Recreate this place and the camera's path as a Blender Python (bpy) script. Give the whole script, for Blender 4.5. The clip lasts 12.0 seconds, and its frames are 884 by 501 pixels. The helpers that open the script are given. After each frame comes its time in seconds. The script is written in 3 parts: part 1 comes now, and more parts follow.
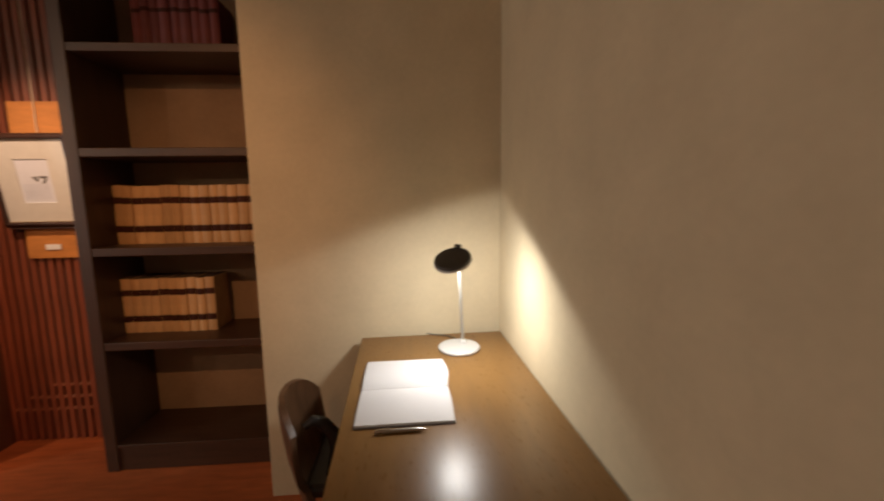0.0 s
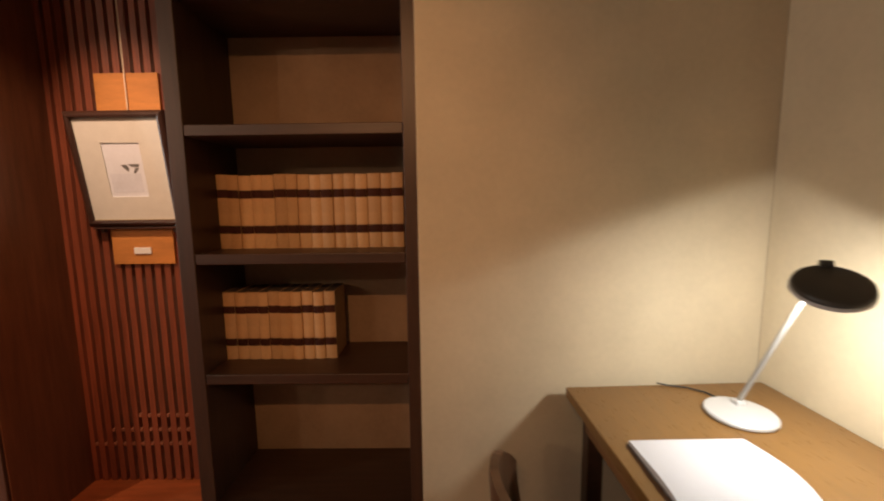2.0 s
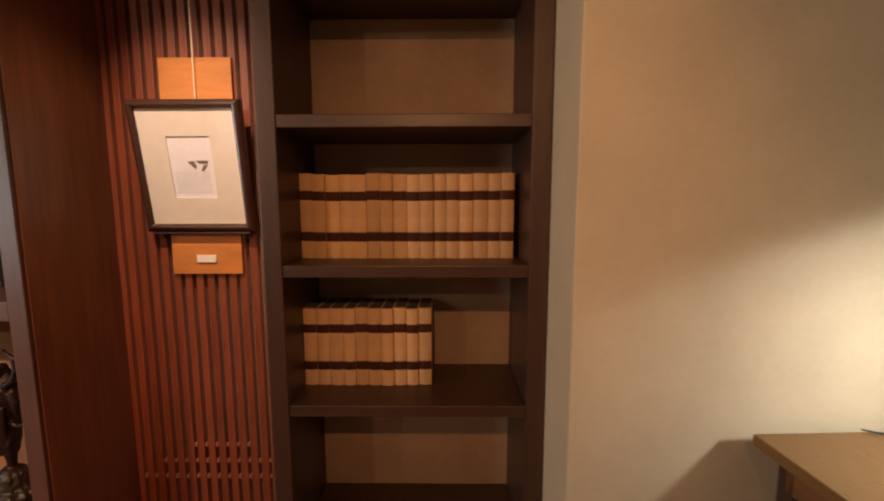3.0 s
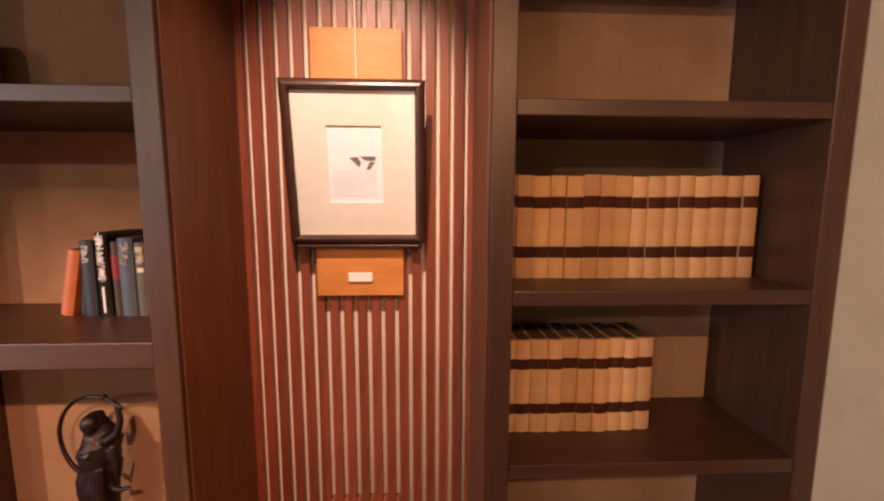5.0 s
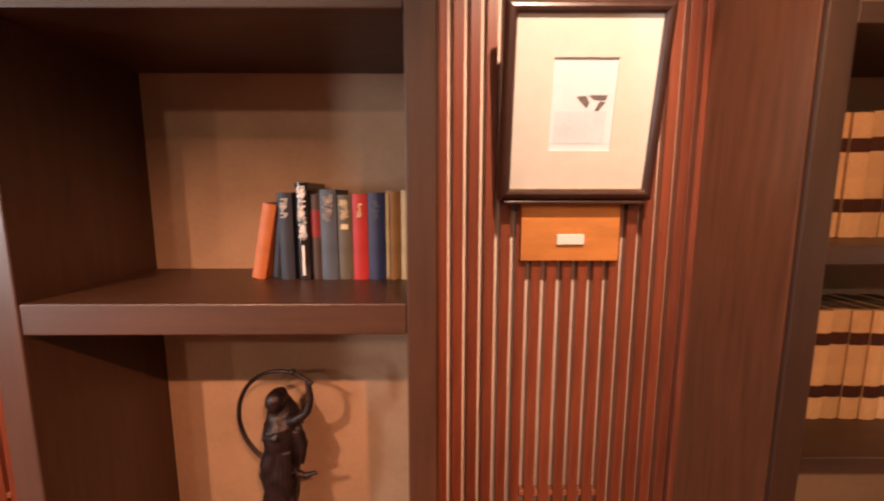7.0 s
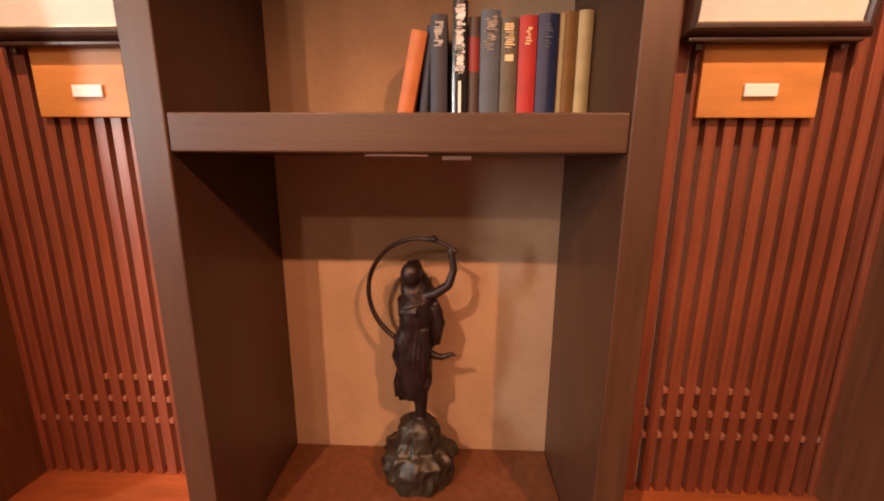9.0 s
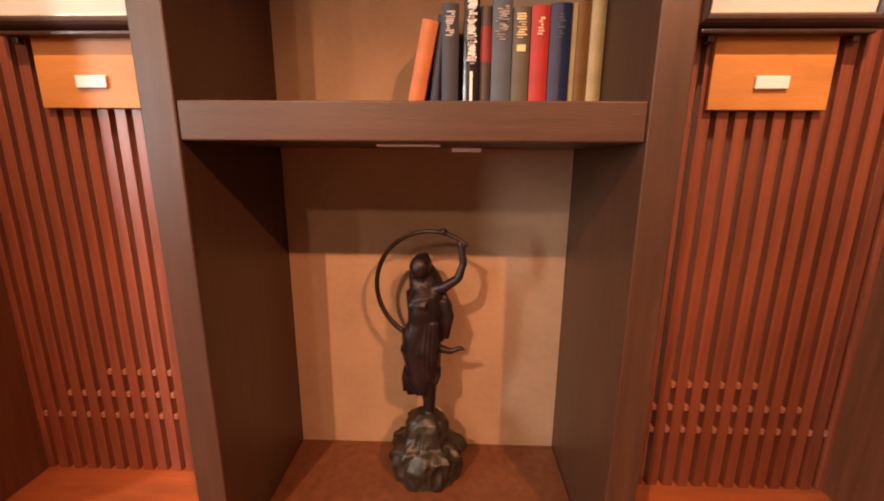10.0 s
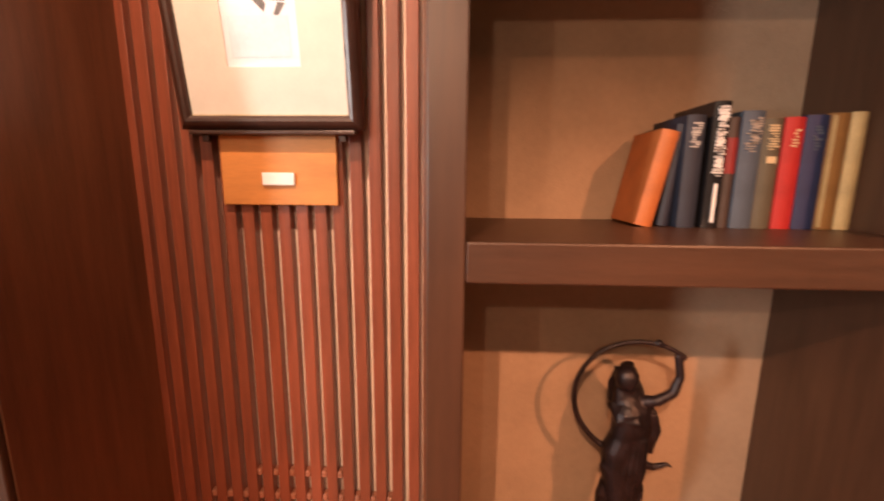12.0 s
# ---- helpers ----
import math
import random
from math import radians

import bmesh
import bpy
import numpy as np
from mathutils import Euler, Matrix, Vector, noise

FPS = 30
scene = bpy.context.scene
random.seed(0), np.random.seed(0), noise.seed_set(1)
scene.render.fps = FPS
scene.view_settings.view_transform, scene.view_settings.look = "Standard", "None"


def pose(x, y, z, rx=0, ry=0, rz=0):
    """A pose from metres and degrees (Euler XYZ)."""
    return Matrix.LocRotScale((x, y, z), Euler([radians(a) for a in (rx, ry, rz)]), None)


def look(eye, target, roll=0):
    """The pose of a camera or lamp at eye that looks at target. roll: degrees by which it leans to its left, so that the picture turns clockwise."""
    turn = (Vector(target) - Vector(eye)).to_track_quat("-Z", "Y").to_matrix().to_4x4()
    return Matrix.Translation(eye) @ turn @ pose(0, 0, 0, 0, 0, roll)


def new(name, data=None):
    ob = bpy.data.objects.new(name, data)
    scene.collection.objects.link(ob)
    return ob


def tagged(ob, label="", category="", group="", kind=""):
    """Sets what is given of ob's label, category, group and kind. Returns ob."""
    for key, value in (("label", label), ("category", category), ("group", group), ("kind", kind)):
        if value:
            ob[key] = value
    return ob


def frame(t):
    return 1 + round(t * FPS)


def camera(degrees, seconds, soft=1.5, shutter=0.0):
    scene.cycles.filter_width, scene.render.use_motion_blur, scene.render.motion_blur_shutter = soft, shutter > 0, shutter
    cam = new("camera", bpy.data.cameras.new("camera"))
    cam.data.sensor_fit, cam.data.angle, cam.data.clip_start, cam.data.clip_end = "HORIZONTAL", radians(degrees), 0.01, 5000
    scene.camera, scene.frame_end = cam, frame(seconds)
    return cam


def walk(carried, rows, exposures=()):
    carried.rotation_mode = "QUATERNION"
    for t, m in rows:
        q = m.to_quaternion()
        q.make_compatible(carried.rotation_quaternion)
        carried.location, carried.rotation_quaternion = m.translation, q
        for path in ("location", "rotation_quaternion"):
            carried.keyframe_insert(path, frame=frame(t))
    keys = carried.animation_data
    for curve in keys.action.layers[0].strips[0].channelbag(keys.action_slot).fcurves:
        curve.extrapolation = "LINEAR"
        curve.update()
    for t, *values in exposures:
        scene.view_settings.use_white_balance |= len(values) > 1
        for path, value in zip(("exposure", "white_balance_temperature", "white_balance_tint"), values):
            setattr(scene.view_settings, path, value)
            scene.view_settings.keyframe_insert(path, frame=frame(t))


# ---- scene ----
cam = camera(95.4, 12.0, soft=2.0, shutter=0.4)
PATH = [
    (0, (0.67, -0.023, 1.404), (0.807, 1.954, 1.137), -0.8),
    (0.5, (0.527, 0.136, 1.381), (0.408, 2.113, 1.101), -0.8),
    (1, (0.307, 0.242, 1.381), (0.33, 2.227, 1.136), -0.4),
    (1.5, (0.19, 0.349, 1.378), (0.242, 2.329, 1.108), -0.7),
    (2, (0.033, 0.546, 1.37), (0.016, 2.53, 1.118), -0.7),
    (2.5, (-0.181, 0.663, 1.363), (-0.222, 2.65, 1.14), -0.4),
    (4.3, (-0.916, 1.017, 1.414), (-0.827, 2.998, 1.153), 0.6),
    (4.5, (-0.986, 1.036, 1.413), (-0.895, 3.018, 1.157), 0.4),
    (5, (-1.187, 1.069, 1.399), (-1.102, 3.053, 1.164), 0.2),
    (5.5, (-1.341, 1.091, 1.385), (-1.256, 3.074, 1.144), 0.1),
    (6, (-1.502, 1.181, 1.358), (-1.425, 3.165, 1.113), 0.1),
    (6.5, (-1.634, 1.242, 1.326), (-1.576, 3.224, 1.065), -0.0),
    (7, (-1.798, 1.247, 1.275), (-1.785, 3.228, 1.004), -0.0),
    (7.5, (-1.982, 1.235, 1.218), (-1.98, 3.204, 0.87), 0.2),
    (7.7, (-2.028, 1.256, 1.196), (-2.042, 3.216, 0.815), -0.2),
    (9.3, (-2.176, 1.343, 0.946), (-2.252, 3.293, 0.516), 0.4),
    (9.5, (-2.186, 1.339, 0.945), (-2.258, 3.291, 0.516), 0.3),
    (10, (-2.191, 1.346, 0.950), (-2.25, 3.297, 0.514), 0.4),
    (10.5, (-2.27, 1.365, 0.956), (-2.298, 3.319, 0.531), 0.5),
    (11, (-2.409, 1.36, 0.982), (-2.386, 3.316, 0.564), 0.6),
    (11.5, (-2.541, 1.366, 1.07), (-2.535, 3.333, 0.71), 0.6),
    (12, (-2.688, 1.434, 1.149), (-2.773, 3.401, 0.798), 0.5),
]
walk(cam, [(t, look(eye, target, roll)) for t, eye, target, roll in PATH],
     exposures=[(0.0, 0.08, 6450, 12), (2.5, 0.30, 6400, 13), (4.5, 0.93, 5950, 18), (7.5, 1.24, 6300, 20), (9.5, 1.32, 6600, 19), (11.4, 1.40, 6500, 20), (12.0, 1.33, 6500, 20)])

# ---- world and lights ----
world = bpy.data.worlds.new("room_air")
scene.world = world
world.use_nodes = True
world.node_tree.nodes["Background"].inputs[0].default_value = (0.10, 0.07, 0.05, 1)
world.node_tree.nodes["Background"].inputs[1].default_value = 0.05

CEIL = 2.70
WARM = (1.0, 0.52, 0.24)


def spot(x, y, target, watts, cone, blend, colour=WARM, radius=0.03):
    data = bpy.data.lights.new("spotlight", "SPOT")
    data.energy, data.color, data.spot_size, data.spot_blend, data.shadow_soft_size = watts, colour, radians(cone), blend, radius
    ob = new("spotlight", data)
    ob.matrix_world = look((x, y, CEIL - 0.06), target)
    return ob


PICTURE_SPOTS = [(-1.41, 1.42, 102), (-3.14, 1.42, 84)]
FLOOD_SPOTS = [(-3.27, -0.20), (-0.94, -0.20), (-0.55, -0.50)]
ROOM_FILL_SPOTS = [(-3.3, -1.9), (-4.7, -1.9)]
for sx, sy, watts in PICTURE_SPOTS:
    spot(sx, sy, (sx, 2.44, 1.46), watts, 48, 1.0, (1.0, 0.62, 0.39))
spot(*FLOOD_SPOTS[0], (-2.26, 2.3, 0.36), 160, 38, 1.0, (1.0, 0.55, 0.31))
spot(*FLOOD_SPOTS[1], (-2.42, 2.3, 0.45), 165, 35, 1.0, (1.0, 0.43, 0.20))
# this third flood is added only to brighten bookcase A
spot(*FLOOD_SPOTS[2], (-0.40, 2.4, 1.12), 84, 48, 1.0, (1.0, 0.48, 0.20))
# fill spots added behind the camera, to lift the dark parts of the room
for sx, sy in ROOM_FILL_SPOTS:
    spot(sx, sy, (sx + 0.6, 0.4, 0.6), 38, 150, 0.5, (1.0, 0.70, 0.45), 0.06)

# cool light from the far west; its source, a window, is unseen and assumed
window_data = bpy.data.lights.new("window_light", "AREA")
window_data.shape, window_data.size, window_data.size_y, window_data.energy, window_data.color = "RECTANGLE", 0.36, 1.2, 50, (0.95, 0.97, 0.90)
window_light = new("window_light", window_data)
window_light.matrix_world = look((-5.83, -0.18, 1.45), (0.0, -0.18, 1.45))

# the disc of the desk lamp: it faces down, towards the corner
HEAD = Vector((0.800, 1.335, 1.188))
HEAD_DOWN = Vector((0.25, 0.45, -1.0)).normalized()
lamp_data = bpy.data.lights.new("desk_lamp_light", "AREA")
lamp_data.shape, lamp_data.size, lamp_data.energy, lamp_data.color = "DISK", 0.11, 3.2, (1.0, 0.98, 0.92)
lamp_light = new("desk_lamp_light", lamp_data)
lamp_light.matrix_world = look(HEAD + HEAD_DOWN * 0.016, HEAD + HEAD_DOWN)
# a second light added at the same head, to even its glow on the walls
side_fill_data = bpy.data.lights.new("desk_lamp_side_fill", "SPOT")
side_fill_data.energy, side_fill_data.color, side_fill_data.spot_size, side_fill_data.spot_blend, side_fill_data.shadow_soft_size = 3.9, (1.0, 0.98, 0.92), radians(179), 0.10, 0.045
side_fill_light = new("desk_lamp_side_fill", side_fill_data)
side_fill_light.matrix_world = look(HEAD + HEAD_DOWN * 0.022, HEAD + HEAD_DOWN * 0.022 + Vector((0.31, 0.46, -1.0)))


# ---- materials ----
def material(name, colour, rough=0.6, var=0.12, scale=8.0, stretch=(1, 1, 1), bump=0.0, bump_scale=80.0, metal=0.0,
             second=None, hue_random=0.0, coat=0.0, bump_stretch=None, spec=0.5):
    """Noise at two scales on the colour, fine relief, a little variation from object to object."""
    m = bpy.data.materials.new(name)
    m.use_nodes = True
    nt = m.node_tree
    n, l = nt.nodes, nt.links
    p = n["Principled BSDF"]
    p.inputs["Metallic"].default_value = metal
    p.inputs["Coat Weight"].default_value = coat
    p.inputs["Coat Roughness"].default_value = 0.12
    p.inputs["Specular IOR Level"].default_value = spec
    tc = n.new("ShaderNodeTexCoord")
    mp = n.new("ShaderNodeMapping")
    mp.inputs["Scale"].default_value = stretch
    l.new(tc.outputs["Object"], mp.inputs["Vector"])
    big, fine = n.new("ShaderNodeTexNoise"), n.new("ShaderNodeTexNoise")
    big.inputs["Scale"].default_value, big.inputs["Detail"].default_value = scale, 5
    fine.inputs["Scale"].default_value, fine.inputs["Detail"].default_value = scale * 9, 4
    l.new(mp.outputs[0], big.inputs["Vector"])
    l.new(mp.outputs[0], fine.inputs["Vector"])
    add = n.new("ShaderNodeMath")
    add.operation = "MULTIPLY_ADD"
    add.inputs[1].default_value = 0.45
    l.new(fine.outputs[0], add.inputs[0])
    l.new(big.outputs[0], add.inputs[2])
    ramp = n.new("ShaderNodeMapRange")
    ramp.inputs["From Min"].default_value, ramp.inputs["From Max"].default_value = 0.45, 1.0
    l.new(add.outputs[0], ramp.inputs["Value"])
    mix = n.new("ShaderNodeMix")
    mix.data_type = "RGBA"
    dark = second or [c * (1 - 2.2 * var) for c in colour]
    light = [min(1, c * (1 + var)) for c in colour]
    mix.inputs["A"].default_value, mix.inputs["B"].default_value = (*dark, 1), (*light, 1)
    l.new(ramp.outputs[0], mix.inputs["Factor"])
    out = mix.outputs["Result"]
    if hue_random:
        info, hsv, r = n.new("ShaderNodeObjectInfo"), n.new("ShaderNodeHueSaturation"), n.new("ShaderNodeMapRange")
        r.inputs["To Min"].default_value, r.inputs["To Max"].default_value = 1 - hue_random, 1 + hue_random
        l.new(info.outputs["Random"], r.inputs["Value"])
        l.new(r.outputs[0], hsv.inputs["Value"])
        l.new(out, hsv.inputs["Color"])
        out = hsv.outputs[0]
    l.new(out, p.inputs["Base Color"])
    rr = n.new("ShaderNodeMapRange")
    rr.inputs["To Min"].default_value, rr.inputs["To Max"].default_value = max(0.03, rough - 0.08), min(1, rough + 0.08)
    l.new(fine.outputs[0], rr.inputs["Value"])
    l.new(rr.outputs[0], p.inputs["Roughness"])
    if bump:
        mp2 = n.new("ShaderNodeMapping")
        mp2.inputs["Scale"].default_value = bump_stretch or stretch
        l.new(tc.outputs["Object"], mp2.inputs["Vector"])
        rel, b = n.new("ShaderNodeTexNoise"), n.new("ShaderNodeBump")
        rel.inputs["Scale"].default_value, rel.inputs["Detail"].default_value = bump_scale, 6
        b.inputs["Strength"].default_value, b.inputs["Distance"].default_value = bump, 0.004
        l.new(mp2.outputs[0], rel.inputs["Vector"])
        l.new(rel.outputs[0], b.inputs["Height"])
        l.new(b.outputs[0], p.inputs["Normal"])
    return m


WALLPAPER = material("woven_wallpaper", (0.61, 0.515, 0.35), 0.85, 0.05, 5.0, bump=0.10, bump_scale=160, bump_stretch=(1, 1, 0.35), spec=0.2)
PLASTER = material("plaster", (0.55, 0.48, 0.38), 0.9, 0.05, 3.0, bump=0.1, spec=0.2)
CARPET = material("floor_boards", (0.50, 0.135, 0.040), 0.55, 0.14, 6.0, (1, 6, 1), bump=0.2, bump_scale=90)
WALNUT = material("dark_stained_wood", (0.062, 0.028, 0.015), 0.42, 0.16, 7.0, (6, 6, 0.5), bump=0.10, bump_scale=70, spec=0.6)
WALNUT_X = material("dark_stained_shelf_wood", (0.062, 0.028, 0.015), 0.42, 0.16, 7.0, (0.5, 6, 6), bump=0.10, bump_scale=70, spec=0.6)
BACKING = material("bay_back_cloth", (0.350, 0.238, 0.155), 0.9, 0.08, 6.0, bump=0.3, bump_scale=220, spec=0.15)
CHERRY = material("cherry_slat_wood", (0.235, 0.064, 0.031), 0.36, 0.2, 9.0, (8, 8, 0.4), bump=0.1, bump_scale=60, hue_random=0.12, spec=0.6)
PALE = material("pale_panel_back", (0.86, 0.74, 0.62), 0.8, 0.06, 6.0)
RAIL = material("polished_rail_wood", (0.34, 0.14, 0.085), 0.25, 0.15, 12.0, coat=0.8)
LINING = material("red_brown_niche_lining", (0.150, 0.056, 0.025), 0.42, 0.16, 7.0, (6, 6, 0.5), bump=0.08, bump_scale=70)
MAPLE = material("orange_maple_board", (0.58, 0.240, 0.058), 0.48, 0.12, 6.0, (0.7, 5, 5), bump=0.05)
FRAME = material("near_black_frame", (0.050, 0.022, 0.015), 0.34, 0.2, 9.0, (1, 1, 1), bump=0.05, spec=0.6)
MAT = material("cream_mat_board", (0.67, 0.67, 0.62), 0.85, 0.03, 20.0, bump=0.05)
PRINT = material("white_print_paper", (0.76, 0.81, 0.90), 0.8, 0.04, 6.0)
PRINT_GREY = material("pale_grey_wash", (0.68, 0.73, 0.83), 0.8, 0.06, 14.0)
INK = material("grey_ink", (0.16, 0.16, 0.16), 0.7, 0.2, 60.0)
CARD = material("white_card", (0.82, 0.82, 0.80), 0.5, 0.02)
STEEL = material("brushed_steel", (0.6, 0.58, 0.55), 0.3, 0.06, metal=1.0)
VELLUM = material("tan_cloth_spine", (0.62, 0.365, 0.165), 0.7, 0.1, 16.0, bump=0.15, bump_scale=120, hue_random=0.16)
BAND = material("dark_spine_label", (0.062, 0.020, 0.012), 0.7, 0.15, 20.0, spec=0.15)
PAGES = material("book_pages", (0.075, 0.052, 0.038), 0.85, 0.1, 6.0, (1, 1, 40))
MAROON = material("maroon_cloth", (0.16, 0.022, 0.018), 0.6, 0.12, 20.0, hue_random=0.15)
GILT = material("gilt_lettering", (0.70, 0.58, 0.36), 0.4, 0.1, 40.0, metal=0.4)
BRONZE = material("dark_bronze", (0.020, 0.012, 0.013), 0.42, 0.3, 30.0, bump=0.5, bump_scale=70, metal=0.4)
# the rocky foot of the figure keeps a dull grey-brown patina, the figure itself is darker
nt = BRONZE.node_tree
bp = nt.nodes["Principled BSDF"]
coord = nt.nodes.new("ShaderNodeTexCoord")
split = nt.nodes.new("ShaderNodeSeparateXYZ")
grain = nt.nodes.new("ShaderNodeTexNoise")
grain.inputs["Scale"].default_value = 45.0
rag = nt.nodes.new("ShaderNodeMath")
rag.operation, rag.inputs[1].default_value = "MULTIPLY_ADD", 0.05
foot = nt.nodes.new("ShaderNodeMapRange")
foot.inputs["From Min"].default_value, foot.inputs["From Max"].default_value = 0.235, 0.215
blend = nt.nodes.new("ShaderNodeMix")
blend.data_type = "RGBA"
old = bp.inputs["Base Color"].links[0].from_socket
patina = nt.nodes.new("ShaderNodeValToRGB")
patina.color_ramp.elements[0].position, patina.color_ramp.elements[0].color = 0.35, (0.022, 0.018, 0.013, 1)
patina.color_ramp.elements[1].position, patina.color_ramp.elements[1].color = 0.68, (0.050, 0.042, 0.030, 1)
nt.links.new(coord.outputs["Object"], split.inputs[0])
nt.links.new(coord.outputs["Object"], grain.inputs["Vector"])
nt.links.new(grain.outputs[0], rag.inputs[0])
nt.links.new(split.outputs["Z"], rag.inputs[2])
nt.links.new(rag.outputs[0], foot.inputs["Value"])
nt.links.new(grain.outputs[0], patina.inputs[0])
nt.links.new(foot.outputs[0], blend.inputs[0])
nt.links.new(old, blend.inputs[6])
nt.links.new(patina.outputs[0], blend.inputs[7])
nt.links.new(blend.outputs[2], bp.inputs["Base Color"])
DESK = material("brown_desk_veneer", (0.205, 0.102, 0.028), 0.30, 0.08, 5.0, (5, 0.5, 5), bump=0.03, bump_scale=40)
DESK_EDGE = material("brown_desk_edge", (0.22, 0.095, 0.035), 0.35, 0.16, 5.0, (5, 0.5, 5))
LEG = material("desk_leg_wood", (0.07, 0.035, 0.022), 0.45, 0.2, 6.0)
WHITE_METAL = material("white_lamp_enamel", (0.52, 0.51, 0.49), 0.35, 0.02)
STEM_METAL = material("pale_lamp_stem", (0.36, 0.35, 0.32), 0.5, 0.03)
LAMP_DARK = material("dark_grey_lamp_back", (0.055, 0.050, 0.040), 0.45, 0.1)
PAPER = material("notebook_paper", (0.62, 0.61, 0.62), 0.8, 0.015, 10.0)
COVER = material("grey_notebook_cover", (0.16, 0.15, 0.15), 0.6, 0.1)
CHAIR = material("chair_back_wood", (0.135, 0.066, 0.032), 0.4, 0.2, 6.0, (1, 5, 1), bump=0.05)
BLACK = material("black_leather", (0.018, 0.015, 0.014), 0.45, 0.15, 30.0, bump=0.15)
ROD = material("pale_hanging_cord", (0.80, 0.68, 0.52), 0.5, 0.04)
CORD = material("black_cord", (0.02, 0.02, 0.02), 0.5, 0.05)

glow = bpy.data.materials.new("lamp_diffuser")
glow.use_nodes = True
gp = glow.node_tree.nodes["Principled BSDF"]
gp.inputs["Base Color"].default_value = (0.9, 0.88, 0.8, 1)
gp.inputs["Emission Color"].default_value = (1.0, 0.9, 0.7, 1)
gp.inputs["Emission Strength"].default_value = 6.0


def cloth(name, colour, rough=0.55):
    return material(name, colour, rough, 0.12, 18.0, bump=0.1, bump_scale=150)


# ---- mesh helpers ----
def mesh_of(name, bm, mat):
    data = bpy.data.meshes.new(name)
    bmesh.ops.recalc_face_normals(bm, faces=bm.faces)
    sharp = [e for e in bm.edges if len(e.link_faces) == 2 and any(f.smooth for f in e.link_faces) and e.calc_face_angle(0) > 0.75]
    if sharp:
        bmesh.ops.split_edges(bm, edges=sharp)
    bm.to_mesh(data)
    bm.free()
    for m in (mat if isinstance(mat, (list, tuple)) else [mat]):
        data.materials.append(m)
    return data


def part(name, bm, mat, parent=None, label="", at=None):
    ob = new(name, mesh_of(name, bm, mat))
    if parent:
        ob.parent = parent
    if at is not None:
        ob.matrix_basis = at
    return tagged(ob, label) if label else ob


def root(name, at, label, category, group="", kind=""):
    ob = new(name)
    ob.empty_display_size = 0.05
    ob.matrix_basis = at
    return tagged(ob, label, category, group, kind)


def box(x0, y0, z0, x1, y1, z1, bevel=0.0, bm=None, m=None):
    own = bmesh.new()
    bmesh.ops.create_cube(own, size=1)
    bmesh.ops.scale(own, vec=(abs(x1 - x0), abs(y1 - y0), abs(z1 - z0)), verts=own.verts)
    bmesh.ops.translate(own, vec=((x0 + x1) / 2, (y0 + y1) / 2, (z0 + z1) / 2), verts=own.verts)
    if bevel:
        bmesh.ops.bevel(own, geom=own.edges[:], offset=bevel, segments=2, affect="EDGES", profile=0.5)
    if m is not None:
        own.transform(m)
    if bm is None:
        return own
    data = bpy.data.meshes.new("joined")
    own.to_mesh(data)
    own.free()
    bm.from_mesh(data)
    bpy.data.meshes.remove(data)
    return bm


def lathe(profile, seg=32, bm=None, m=None):
    """A turned body from (radius, height) pairs."""
    bm = bm or bmesh.new()
    rings = []
    for r, z in profile:
        ring = []
        for i in range(seg):
            a = 2 * math.pi * i / seg
            v = Vector((r * math.cos(a), r * math.sin(a), z))
            ring.append(bm.verts.new(m @ v if m is not None else v))
        rings.append(ring)
    for a, b in zip(rings, rings[1:]):
        for i in range(seg):
            f = bm.faces.new((a[i], a[(i + 1) % seg], b[(i + 1) % seg], b[i]))
            f.smooth = True
    bm.faces.new(rings[0][::-1])
    bm.faces.new(rings[-1])
    return bm


def tube(points, radii, seg=10, bm=None, flat=1.0):
    """A limb or wire along points, with a radius at each."""
    bm = bm or bmesh.new()
    pts = [Vector(p) for p in points]
    rings = []
    side = None
    for i, p in enumerate(pts):
        d = (pts[min(i + 1, len(pts) - 1)] - pts[max(i - 1, 0)]).normalized()
        if side is None:
            side = d.orthogonal().normalized()
        side = (side - d * side.dot(d)).normalized()
        up = d.cross(side)
        ring = []
        for k in range(seg):
            a = 2 * math.pi * k / seg
            ring.append(bm.verts.new(p + radii[i] * (math.cos(a) * side + flat * math.sin(a) * up)))
        rings.append(ring)
    for a, b in zip(rings, rings[1:]):
        for k in range(seg):
            bm.faces.new((a[k], a[(k + 1) % seg], b[(k + 1) % seg], b[k])).smooth = True
    bm.faces.new(rings[0][::-1])
    bm.faces.new(rings[-1])
    return bm


# ---- the room ----
FRONT, BACK, NICHE = 2.066, 2.487, 2.455
FRONT_A = 2.105
GROUND = -0.058
SKEW = radians(2.2)
WALL_Y, WALL_X0, CORNER = 1.845, -0.055, 1.075


def structure(name, bm, mat, label, category):
    return tagged(part(name, bm, mat), label, category, kind="structure")


structure("floor", box(-6.0, -3.2, GROUND - 0.12, 1.9, 2.9, GROUND), CARPET, "reddish orange wooden floor with a soft sheen", "floor")
structure("ceiling", box(-6.0, -3.2, CEIL, 1.9, 2.9, CEIL + 0.12), PLASTER, "plain pale plaster ceiling", "ceiling")
structure("wall_north", box(WALL_X0, WALL_Y, GROUND, CORNER + 0.16, 2.68, CEIL, 0.004), WALLPAPER, "cream woven wallpaper wall behind the desk, projecting", "wall")
structure("wall_behind", box(-6.0, 2.53, GROUND, WALL_X0 - 0.003, 2.68, CEIL), PLASTER, "plain wall behind the bookcases", "wall")
east = structure("wall_east", box(0, -5.2, GROUND, 0.14, 0.0, CEIL), WALLPAPER, "cream woven wallpaper wall beside the desk", "wall")
